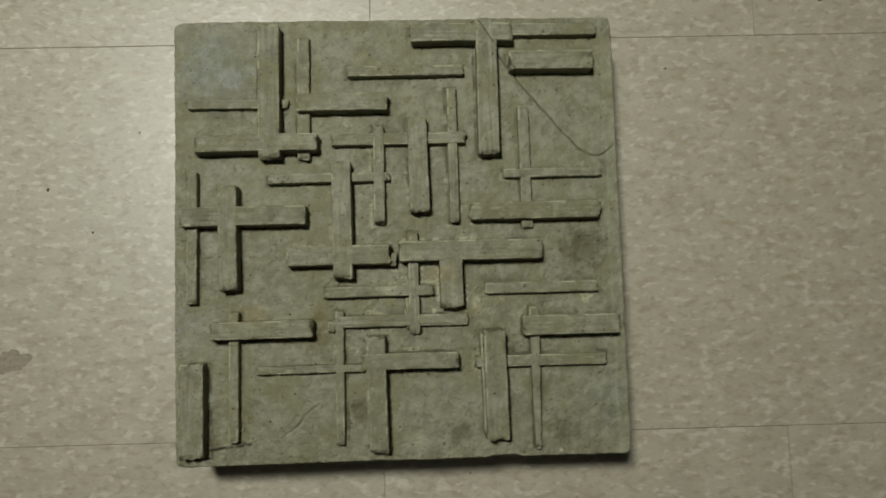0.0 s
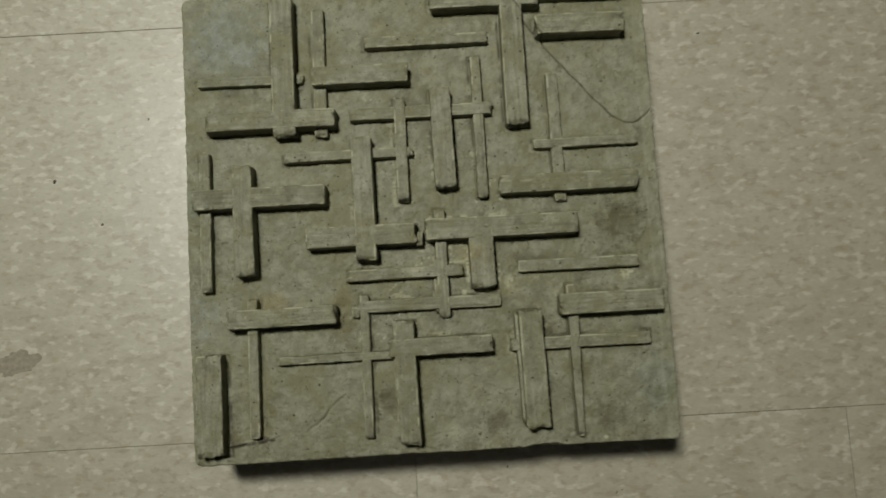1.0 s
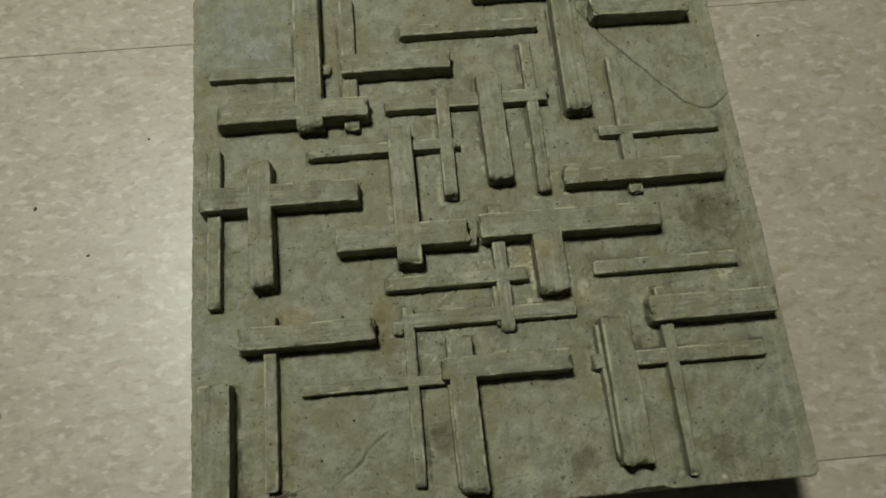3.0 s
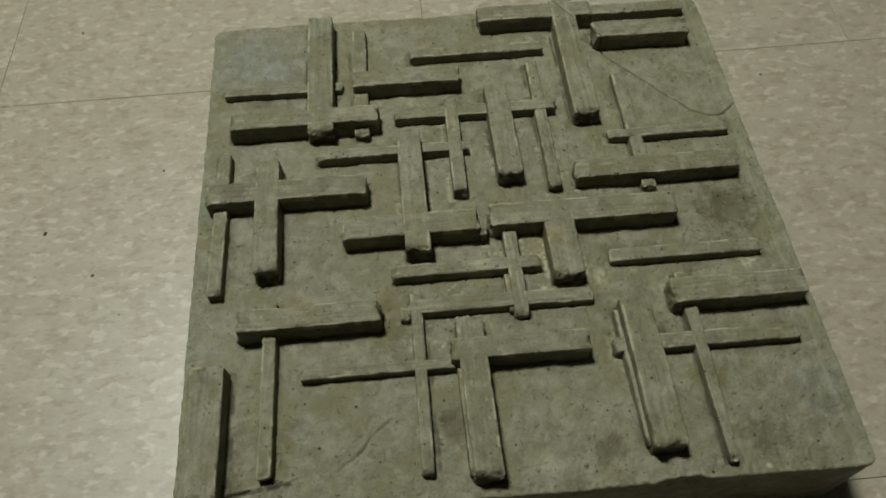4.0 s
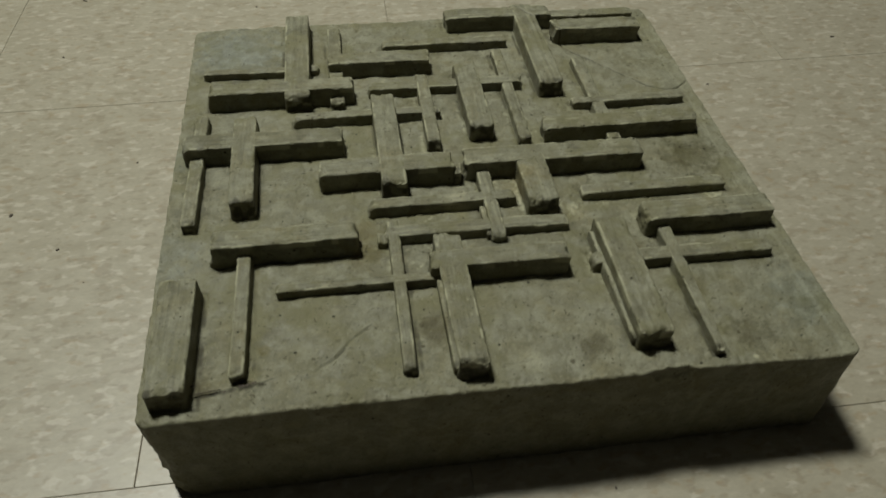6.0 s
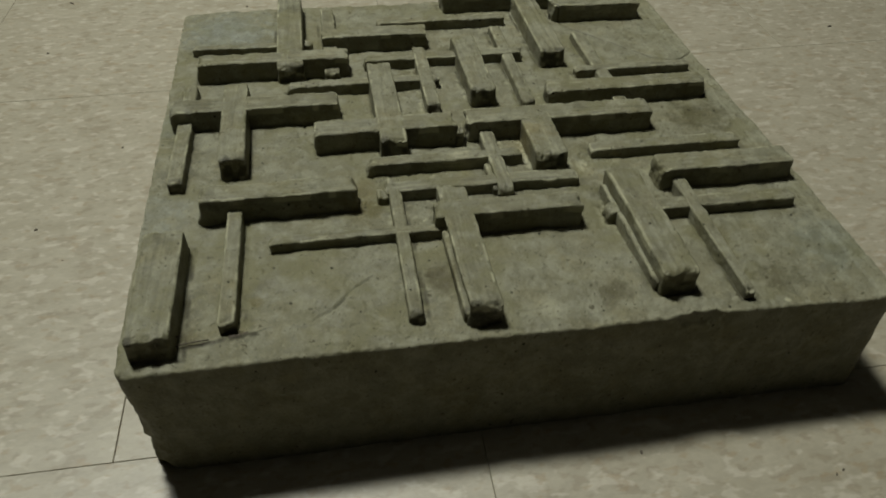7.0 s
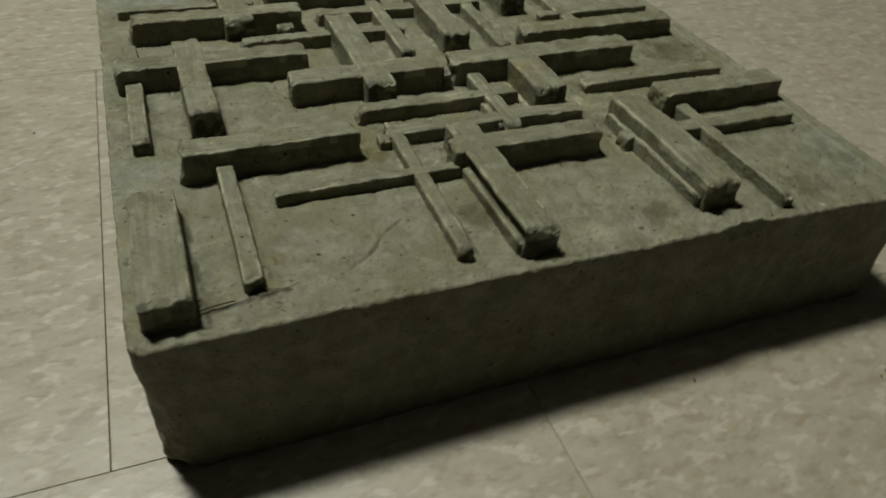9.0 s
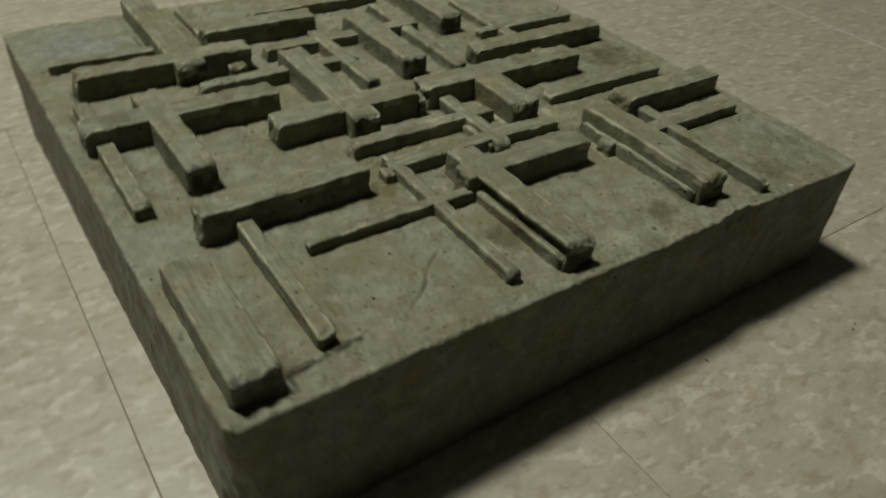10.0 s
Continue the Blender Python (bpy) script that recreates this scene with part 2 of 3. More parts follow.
# ---- mesh helpers ----
def mesh_object(name, verts, faces, mat, parent=None, label="", smooth=True):
    me = bpy.data.meshes.new(name)
    me.from_pydata(verts, [], faces)
    me.materials.append(mat)
    if smooth:
        me.polygons.foreach_set("use_smooth", [True] * len(me.polygons))
    me.update()
    ob = new(name, me)
    if parent is not None:
        ob.parent = parent
    if label:
        tagged(ob, label)
    return ob


def box_mesh(x0, x1, y0, y1, z0, z1):
    v = [(x, y, z) for z in (z0, z1) for y in (y0, y1) for x in (x0, x1)]
    f = [(0, 2, 3, 1), (4, 5, 7, 6), (0, 1, 5, 4), (1, 3, 7, 5), (3, 2, 6, 7), (2, 0, 4, 6)]
    return v, f


def cast_block(lx, ly, top, bottom, cell, side_cell, edge, corner, flare):
    """A block centred on the origin: a fine top sheet with a rounded rim and rounded corners, and side rows down to bottom.
    Returns vertices, faces and the number of vertices in the top sheet."""
    nx, ny = max(4, round(lx / cell)), max(4, round(ly / cell))
    u = np.linspace(-0.5, 0.5, nx + 1) * lx
    v = np.linspace(-0.5, 0.5, ny + 1) * ly
    gx, gy = np.meshgrid(u, v, indexing="ij")
    x, y = gx.ravel().copy(), gy.ravel().copy()
    # rounded corners
    ax, ay = np.abs(x) - (lx / 2 - corner), np.abs(y) - (ly / 2 - corner)
    inside = (ax > 0) & (ay > 0)
    k = np.maximum(ax, ay) / np.maximum(np.hypot(ax, ay), 1e-9)
    x[inside] = (np.sign(x) * (lx / 2 - corner + ax * k))[inside]
    y[inside] = (np.sign(y) * (ly / 2 - corner + ay * k))[inside]
    # rounded rim
    away = np.minimum(lx / 2 - np.abs(gx.ravel()), ly / 2 - np.abs(gy.ravel()))
    s = np.clip(1 - away / edge, 0, 1)
    z = top - edge * (1 - np.sqrt(np.maximum(0, 1 - 0.96 * s * s)))
    pts = [np.stack([x, y, z], 1)]
    idx = np.arange((nx + 1) * (ny + 1)).reshape(nx + 1, ny + 1)
    a, b, c, d = idx[:-1, :-1].ravel(), idx[1:, :-1].ravel(), idx[1:, 1:].ravel(), idx[:-1, 1:].ravel()
    faces = [np.stack([a, b, c, d], 1)]
    ring = np.concatenate([idx[:-1, 0], idx[-1, :-1], idx[:0:-1, -1], idx[0, :0:-1]])
    n_top = len(x)
    rim = pts[0][ring]
    rows = max(2, round((top - edge - bottom) / side_cell))
    last, m = ring, len(ring)
    start = n_top
    for i in range(1, rows + 1):
        t = i / rows
        row = rim.copy()
        row[:, 2] = rim[:, 2] * (1 - t) + bottom * t
        row[:, :2] *= 1 + flare * t * np.array([1 / lx, 1 / ly])
        pts.append(row)
        this = np.arange(start, start + m)
        start += m
        faces.append(np.stack([last, np.roll(last, -1), np.roll(this, -1), this], 1)[:, ::-1])
        last = this
    return np.concatenate(pts), np.concatenate(faces), n_top


# ---- the room ----
TILE = 0.3048
floor = mesh_object("floor", *box_mesh(-1.8, 1.95, -1.5, 2.1, -0.2, -0.0012), JOINT_MAT, smooth=False)
tagged(floor, "cream streaked vinyl tile floor laid in staggered rows", "floor", kind="structure")
for name, box in (
    ("wall_west", (-2.0, -1.8, -1.7, 2.3, -0.2, 2.5)),
    ("wall_east", (1.95, 2.15, -1.7, 2.3, -0.2, 2.5)),
    ("wall_south", (-1.8, 1.95, -1.7, -1.5, -0.2, 2.5)),
    ("wall_north", (-1.8, 1.95, 2.1, 2.3, -0.2, 2.5)),
):
    tagged(mesh_object(name, *box_mesh(*box), WALL_MAT, smooth=False), "plain painted room wall beside the tiled floor", "wall", kind="structure")
tagged(mesh_object("ceiling", *box_mesh(-2.0, 2.15, -1.7, 2.3, 2.5, 2.6), WALL_MAT, smooth=False), "plain painted ceiling above the tiled floor", "ceiling", kind="structure")

# ---- the cement relief ----
SX, SY, TOP = 0.1738, 0.1459, 0.0590
LX, LY = 0.3078, 0.3068


def top_at(x, y):
    """Height of the slab's face over the floor: it was cast a little thicker towards the near left corner."""
    return TOP -0.0018 -0.0137 * (x - SX) -0.0090 * (y - SY)


relief = new("relief_panel")
relief.matrix_world = pose(SX + 0.0017, SY + 0.0002, 0.0, 0, 0, -0.31)
tagged(relief, "square grey cast cement relief slab with raised crossing bars, on tiles", "relief sculpture")


def near_line(p, ax, ay, bx, by):
    """Distance of points p from a stretch in plan."""
    d = np.array([bx - ax, by - ay])
    w = p[:, :2] - np.array([ax, ay])
    t = np.clip((w @ d) / (d @ d), 0, 1)
    return np.hypot(*(w - t[:, None] * d).T)


def crack_at(w):
    """How far points of the cast lie inside its hairline crack (0 to 1)."""
    q = w[:, :2] + np.stack([grain(w * (1, 1, 0), 0.006, 11), grain(w * (1, 1, 0), 0.006, 12)], 1) * 0.0007
    d = np.full(len(w), 1.0)
    for a, b in (((229, 297), (262, 250)), ((262, 250), (285, 221)), ((285, 221), (298, 206.5)), ((298, 206.5), (304, 201)), ((304, 201), (309, 197.8)), ((309, 197.8), (314, 197.6)), ((314, 197.6), (319, 200)), ((319, 200), (326, 206.5))):
        d = np.minimum(d, near_line(q, a[0] / 1000, a[1] / 1000, b[0] / 1000, b[1] / 1000))
    return np.clip(1.15 - d / 0.00066, 0, 1)


def mark_darks(ob, amount):
    layer = ob.data.attributes.new("crack", "FLOAT", "POINT")
    layer.data.foreach_set("value", amount.astype(np.float32))


def mark_pale(ob, amount):
    layer = ob.data.attributes.new("lime", "FLOAT", "POINT")
    layer.data.foreach_set("value", np.clip(amount, 0, 1).astype(np.float32))


def mark_stain(ob, amount):
    layer = ob.data.attributes.new("stain", "FLOAT", "POINT")
    layer.data.foreach_set("value", np.clip(amount, 0, 1).astype(np.float32))


def mark_grain(ob, amount):
    layer = ob.data.attributes.new("grain", "FLOAT", "POINT")
    layer.data.foreach_set("value", amount.astype(np.float32))


def build_slab():
    p, f, n_top = cast_block(LX, LY, TOP, 0.0, 0.0006, 0.0016, 0.0011, 0.0055, 0.0)
    w = p + np.array([SX, SY, 0])
    skew = (p[:, 1] / LY + 0.5)
    outer = np.clip(1 - np.minimum(LX / 2 - np.abs(p[:, 0]), LY / 2 - np.abs(p[:, 1])) / 0.006, 0, 1)
    low = np.clip((p[:, 2] - 0.002) / 0.01, 0, 1)
    p[:, 0] += outer * (0.0004 * grain(w, 0.04, 1) + 0.0003 * grain(w, 0.006, 2) + 0.0002 * grain(w, 0.002, 55))
    p[:, 1] += outer * (0.0004 * grain(w, 0.04, 3) + 0.0003 * grain(w, 0.006, 4) + 0.0002 * grain(w, 0.002, 56))
    top = np.arange(len(p)) < n_top
    dz = 0.0006 * grain(w, 0.05, 5) + 0.0005 * grain(w, 0.012, 6) + 0.0003 * grain(w, 0.0045, 7) + 0.00016 * grain(w, 0.0018, 8)
    p[:, 2] += dz * low
    # worn rim
    wear = (0.4 * np.clip(grain(w, 0.014, 9), 0, 1) + 0.8 * np.clip(grain(w, 0.004, 20) - 0.2, 0, 1) + 0.4 * np.clip(grain(w, 0.0018, 57), 0, 1)) * outer
    p[top, 2] -= (0.0016 * wear)[top]
    # a flake lost from the front rim
    front = np.clip(1 - (w[:, 1] - (SY - LY / 2)) / 0.003, 0, 1)
    gone = np.clip(2.5 * (1.0 - np.hypot((w[:, 0] - 0.2400) / 0.015, (w[:, 2] - TOP) / 0.0065) + 0.3 * grain(w, 0.004, 50)), 0, 1) * front
    p[:, 1] += 0.0016 * gone
    lost = np.clip(1 - np.abs(gone - 0.25) / 0.25, 0, 1) * (w[:, 2] < TOP - 0.0015)
    # small air holes
    holes = np.clip(grain(w, 0.0028, 10) - 0.74, 0, 1) * 4
    p[top, 2] -= (0.0009 * np.clip(holes, 0, 1))[top]
    # hairline crack, and a curved tool mark
    crack = crack_at(w) * top
    p[:, 2] -= 0.0014 * crack
    tool = np.full(len(p), 1.0)
    q = w[:, :2] + np.stack([grain(w, 0.008, 16), grain(w, 0.008, 17)], 1) * 0.001
    for a, b in (((116, 31.5), (110, 26.8)), ((110, 26.8), (106, 23.2)), ((106, 23.2), (103, 18.8)), ((103, 18.8), (98, 14.6)), ((98, 14.6), (93, 11)), ((93, 11), (86, 5.5))):
        tool = np.minimum(tool, near_line(q, a[0] / 1000, a[1] / 1000, b[0] / 1000, b[1] / 1000))
    p[:, 2] += (0.0003 * np.clip(1 - np.abs(tool - 0.0019) / 0.0018, 0, 1) - 0.0008 * np.clip(1 - tool / 0.0009, 0, 1)) * np.clip((w[:, 0] - 0.084) / 0.012, 0, 1) * np.clip(0.9 + 0.6 * grain(w, 0.006, 54), 0, 1) * top
    # dirty seam where the bars meet the slab, broken here and there
    seam, skirt, grime_shade = np.zeros(len(p)), np.zeros(len(p)), np.zeros(len(p))
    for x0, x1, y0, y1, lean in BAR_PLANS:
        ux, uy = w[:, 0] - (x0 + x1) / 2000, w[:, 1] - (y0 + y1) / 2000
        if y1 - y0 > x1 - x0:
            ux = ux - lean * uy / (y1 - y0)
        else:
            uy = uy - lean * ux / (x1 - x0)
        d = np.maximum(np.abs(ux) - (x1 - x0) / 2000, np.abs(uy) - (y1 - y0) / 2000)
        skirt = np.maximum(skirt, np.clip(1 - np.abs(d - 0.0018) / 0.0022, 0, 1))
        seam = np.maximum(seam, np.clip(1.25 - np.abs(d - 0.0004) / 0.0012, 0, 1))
        grime_shade = np.maximum(grime_shade, np.clip(1.1 - d / 0.010, 0, 1))
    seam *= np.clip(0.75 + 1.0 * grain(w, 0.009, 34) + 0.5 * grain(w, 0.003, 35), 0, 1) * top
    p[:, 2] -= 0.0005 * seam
    grime0 = grime_shade.copy()
    # grime spread from the bars, also painting their shadows wider and darker
    grime_shade *= np.clip(1.6 * grain(w, 0.016, 40) + 0.8 * grain(w, 0.005, 41) + 0.6 * grain(w, 0.0018, 42) + 0.12, 0, 1) * top
    stain = np.clip(0.75 * grime0 + 1.1 * grain(w, 0.02, 63) + 0.8 * grain(w, 0.006, 64) + 0.5 * grain(w, 0.002, 65) - 0.35, 0, 1) * top
    centre = np.clip(1.2 - np.hypot(w[:, 0] - 0.19, w[:, 1] - 0.125) / 0.12, 0.1, 1)
    skirt *= 4.0 * np.clip(0.7 * grain(w, 0.0032, 36) + 0.4 * grain(w, 0.0012, 68) + grain(w, 0.013, 37) + 0.5 * centre - 0.75, 0, 0.2) * top * centre
    p[:, 2] += 0.0003 * skirt
    # debris swept up between two bars by the front rim
    trail = np.clip(1.3 - near_line(w, 0.044, 0.0035, 0.070, 0.0065) / 0.0013, 0, 1)
    trail *= np.clip(0.95 + 1.2 * grain(w, 0.0025, 51) + 0.5 * grain(w, 0.007, 52), 0, 1) * top
    p[:, 2] += 0.0006 * trail
    # crumbs of cement left on the face
    crumbs = np.clip(grain(w, 0.0021, 66) - 0.62, 0, 0.25) * np.clip(0.4 + grain(w, 0.025, 67), 0, 1) * top
    p[:, 2] += 0.0022 * crumbs
    # flaking between the bars
    flake = np.clip(grain(w, 0.009, 18) + 0.5 * grain(w, 0.0035, 19) - 0.25, 0, 0.25) * np.clip(1.3 - np.hypot(w[:, 0] - 0.17, w[:, 1] - 0.12) / 0.11, 0, 1)
    p[:, 2] += 0.0018 * flake * top
    # lip left by the mould along the right-hand rim
    line = SX + LX / 2 - 0.0085 + 0.0006 * grain(w, 0.02, 13)
    strip = np.clip((w[:, 0] - line) / 0.0008, 0, 1) * top
    p[:, 2] += 0.0005 * strip * (outer < 0.9)
    # chipped lower corner
    foot = np.hypot(w[:, 0] - (SX - LX / 2), w[:, 1] - (SY - LY / 2))
    bite = np.clip(1 - foot / 0.016, 0, 1) * np.clip((0.05 - p[:, 2]) / 0.05, 0, 1)
    amount = bite * (0.0056 + 0.0016 * grain(w, 0.009, 14) + 0.0028 * grain(w, 0.0035, 15))
    p[~top, 0] += amount[~top]
    p[~top, 1] += 0.3 * amount[~top]
    # not quite square to the tiles
    p[:, 0] = p[:, 0] * (1 + 0.015 * (skew - 0.5)) + (0.5 - skew) * 0.0039
    p[:, 1] += 0.007 * p[:, 0]
    p[:, 2] = np.maximum(p[:, 2] * top_at(w[:, 0], w[:, 1]) / TOP, 0.0)
    ob = mesh_object("slab", p.tolist(), f.tolist(), SLAB_MAT, relief)
    scar = 0.75 * np.clip(1.1 - tool / 0.0008, 0, 1) * np.clip((w[:, 0] - 0.090) / 0.012, 0, 1) * np.clip((0.117 - w[:, 0]) / 0.006, 0, 1) * top
    # thin scratches
    for ax, ay, bx, by, dark in ((98, 50, 93, 42, 0.4), (121.5, 5, 126, 8.5, 0.5), (126, 8.5, 131, 8.5, 0.5), (170, 4.6, 196, 7.2, 0.4), (247, 8.2, 262, 9.3, 0.5), (268, 9.2, 288, 8.4, 0.35), (67, 6.5, 77, 9.5, 0.6)):
        near = near_line(q, ax / 1000, ay / 1000, bx / 1000, by / 1000)
        scar = np.maximum(scar, dark * np.clip(1.2 - near / 0.0007, 0, 1) * np.clip(0.8 + 0.8 * grain(w, 0.004, 70), 0, 1) * top)
    # a white splash of lime by the front rim
    splash = np.clip(1.6 - np.hypot((w[:, 0] - 0.2795) / 0.0011, (w[:, 1] + 0.0038) / 0.0009) + 0.8 * grain(w, 0.0015, 71), 0, 1) * top
    mark_darks(ob, np.maximum(np.maximum(crack, scar), np.maximum(trail, np.maximum(0.8 * seam, 0.5 * grime_shade))))
    mark_grain(ob, np.full(len(p), 0.5))
    mark_stain(ob, stain)
    # scattered flecks of lime in a few places
    for x, y, size in ((303, 98.5, 6), (172, 113, 7), (186, 115, 5), (226, 97, 5), (241, 100, 4), (205, 122, 4), (141, 224, 5), (152, 96, 5), (219, 106, 5), (196, 92, 4), (141, 66, 4), (246, 143, 4)):
        reach = np.clip(1.2 - np.hypot(w[:, 0] - x / 1000, w[:, 1] - y / 1000) / (size / 1000), 0, 1)
        splash = np.maximum(splash, reach * np.clip(2.4 * (grain(w, 0.0016, 72) + 0.5 * grain(w, 0.004, 73)) - 0.38, 0, 0.9) * top)
    lime = np.maximum(np.maximum(skirt, splash), 0.6 * lost)
    mark_pale(ob, np.maximum(lime, strip * np.clip(0.08 + 0.10 * grain(w, 0.012, 74), 0, 1)))
    return ob


BAR_COUNT = [0]
BAR_PLANS = []


def bar(x0, x1, y0, y1, height, lean=0.0, taper=0.0, groove=0.0):
    """A raised bar between those plan limits (mm); lean: how far its far end is shifted to the right;
    taper: how much narrower its near end is; groove: depth of a broken-out groove along its left flank."""
    BAR_COUNT[0] += 1
    BAR_PLANS.append((x0, x1, y0, y1, lean))
    k = BAR_COUNT[0]
    lx, ly, h = (x1 - x0) / 1000, (y1 - y0) / 1000, height / 1000
    cx, cy = (x0 + x1) / 2000, (y0 + y1) / 2000
    p, f, n_top = cast_block(lx, ly, h, -0.002, 0.00058, 0.0009, 0.0005, min(0.0014, min(lx, ly) * 0.2), 0.0006)
    along = p[:, 1] / ly if ly > lx else p[:, 0] / lx
    if ly > lx:
        p[:, 0] *= 1 - taper * (0.5 - along)
        p[:, 0] += lean / 1000 * along
    else:
        p[:, 1] += lean / 1000 * along
    w = p + np.array([cx, cy, 0.0])
    e = np.stack([w[:, 0], w[:, 1], w[:, 2] + k * 0.37], 1)
    rise = np.clip((p[:, 2] + 0.002) / (h + 0.002), 0, 1)
    p[:, 0] += 0.00024 * grain(e, 0.03, 21) + 0.00014 * grain(e, 0.0045, 22) + 0.00013 * grain(e, 0.0016, 31)
    p[:, 1] += 0.00024 * grain(e, 0.03, 23) + 0.00014 * grain(e, 0.0045, 24) + 0.00013 * grain(e, 0.0016, 32)
    # the cast swells where the bar meets the slab
    side = np.where(lx / 2 - np.abs(w[:, 0] - cx) < ly / 2 - np.abs(w[:, 1] - cy), 0, 1)
    swell = np.clip(1 - rise / 0.45, 0, 1) ** 2 * np.clip(0.0005 + 0.0008 * grain(e, 0.008, 58) + 0.0003 * grain(e, 0.003, 59), 0, 1)
    p[:, 0] += np.where(side == 0, np.sign(p[:, 0]) * swell, 0)
    p[:, 1] += np.where(side == 1, np.sign(p[:, 1]) * swell, 0)
    broken = np.zeros(len(p))
    if groove:
        broken = np.exp(-((rise - 0.66) / 0.15) ** 2) * (side == 0) * (w[:, 0] < cx) * (p[:, 1] < ly * 0.2) * np.clip(0.85 + 0.5 * grain(e, 0.008, 77), 0, 1)
        p[:, 0] += groove / 1000 * broken
    # ragged ends
    end = np.clip((np.abs(along) - 0.5) * max(lx, ly) / 0.004 + 1, 0, 1) * np.sign(along)
    p[:, 1 if ly > lx else 0] += end * (0.0011 * grain(e, 0.006, 43) + 0.0005 * grain(e, 0.002, 44))
    away = np.minimum(lx / 2 - np.abs(p[:, 0]), ly / 2 - np.abs(p[:, 1]))
    rim = np.clip(1 - away / 0.002, 0, 1)
    chip = (np.clip(grain(e, 0.006, 25) - 0.25, 0, 1) + 0.7 * np.clip(grain(e, 0.0022, 33) - 0.25, 0, 1)) * rim
    dz = 0.0003 * grain(e, 0.022, 26) + 0.0002 * grain(e, 0.006, 27) + 0.00014 * grain(e, 0.002, 28) - 0.0016 * chip
    # grain of the wooden mould, along the bar
    across, length = (p[:, 0], p[:, 1]) if ly > lx else (p[:, 1], p[:, 0])
    lines = np.stack([across / 0.0016, length / 0.03, np.full(len(p), k * 7.3)], 1)
    wood = grain(lines, 1.0, 29) + 0.6 * grain(lines * (2.2, 1.5, 1), 1.0, 30)
    dz += 0.00016 * wood - 0.0011 * np.abs(end) ** 2 * np.clip(0.5 + grain(e, 0.007, 69), 0, 1)
    notch = np.clip(np.abs(end) - 0.35, 0, 1) * np.clip(2.2 * grain(e, 0.0034, 75) + 0.8 * grain(e, 0.0014, 76) - 0.35, 0, 1)
    dz -= 0.0024 * notch
    p[:, 2] += dz * rise
    crack = crack_at(w)
    p[:, 2] -= 0.0012 * crack * rise
    p[:, 2] += top_at(w[:, 0], w[:, 1])
    ob = mesh_object("bar", p.tolist(), f.tolist(), BAR_MATS["y" if ly > lx else "x"], relief)
    # darker foot of the bar: grime with shade put into the colour
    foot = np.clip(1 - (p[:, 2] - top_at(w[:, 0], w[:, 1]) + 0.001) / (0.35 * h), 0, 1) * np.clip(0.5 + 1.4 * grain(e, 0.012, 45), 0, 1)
    # grimy blotches; the broken-out groove is coloured dark as well
    dirt_shade = np.maximum(np.clip(1.5 * grain(e, 0.018, 46) + 0.7 * grain(e, 0.004, 47) - 0.65, 0, 0.5), broken)
    stain = np.clip(1.3 * grain(e, 0.02, 60) + 0.9 * grain(e, 0.005, 61) + 0.5 * grain(e, 0.0018, 62) - 0.1, 0, 1)
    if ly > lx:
        # crumbly grime on the near end of the upright bars, with its shade painted in
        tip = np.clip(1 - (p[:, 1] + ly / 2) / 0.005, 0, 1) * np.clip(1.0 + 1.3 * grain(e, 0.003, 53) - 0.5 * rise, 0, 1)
        dirt_shade = np.maximum(dirt_shade, 1.4 * tip)
    mark_darks(ob, np.maximum(np.maximum(crack, 0.8 * notch), np.maximum(0.6 * foot, 0.7 * dirt_shade)))
    mark_grain(ob, 0.5 + 0.42 * wood * rise)
    mark_stain(ob, stain)
    # broken pale lines along the top edges, and scattered pale flecks
    edge_line = np.clip(1.15 - np.abs(away - 0.0003) / 0.0007, 0, 1) * np.clip(6 * (grain(lines * (0.5, 5, 1), 1.0, 38) + 0.5 * grain(e, 0.012, 39) - 0.22), 0, 0.9)
    fleck = np.clip(8 * (grain(lines * (1.0, 7, 1), 1.0, 48) + 0.3 * grain(e, 0.02, 49) - 0.85), 0, 0.4)
    mark_pale(ob, np.maximum(edge_line, fleck) * (rise > 0.75))
    ob.location = (cx - SX, cy - SY, 0.0)
    return ob


bar(78.2, 92.8, 197.5, 291.7, 11, -0.8)
bar(28.4, 98.1, 234.3, 240.3, 4.8, 0.6)
bar(104.4, 112.5, 197.3, 285.2, 4.8, -0.4)
bar(104.6, 166.7, 230.7, 243, 10.3, 0.6)
bar(34.7, 118.2, 202.8, 214.5, 11, 0.7)
bar(127.1, 220.9, 207.4, 215.3, 5.9, 0.8)
bar(156.7, 164, 152.1, 221.3, 6.3, -0.3)
bar(180.9, 194.2, 159.5, 226.4, 10.5, -1.7)
bar(208.4, 214.9, 152.4, 247.8, 5.3, -0.8)
bar(229.4, 243.8, 198.6, 296.2, 10.9, -0.2)
bar(183.2, 255.2, 279.5, 292.3, 10.9, 0.6)
bar(138.8, 220.5, 256.3, 263.5, 5.9, 0.7)
bar(254.7, 315, 285.2, 293.8, 5.9, 0.5)
bar(252.4, 310.8, 258.9, 272.1, 11, 0.5)
bar(258.1, 265.5, 147.9, 234.3, 4.8, -0.9)
bar(246.8, 315.5, 183.5, 189.5, 5.3, 0.6)
bar(222.7, 312.2, 153.8, 165.4, 10, 0.8)
bar(83.5, 165.2, 181.2, 187.5, 5.9, 0.7)
bar(128.7, 141.6, 114.3, 195.1, 11.2, -1.2)
bar(97.8, 167.7, 123.8, 136.8, 11.2, 0.6)
bar(52.4, 64.5, 108.1, 178.9, 11.3, -1.5)
bar(26.6, 110.5, 151.6, 164.6, 11.3, 0.7)
bar(29.6, 36.5, 99.5, 190.5, 5.6, -1.2)
bar(174.2, 270.9, 125.9, 139.3, 11, 0.9)
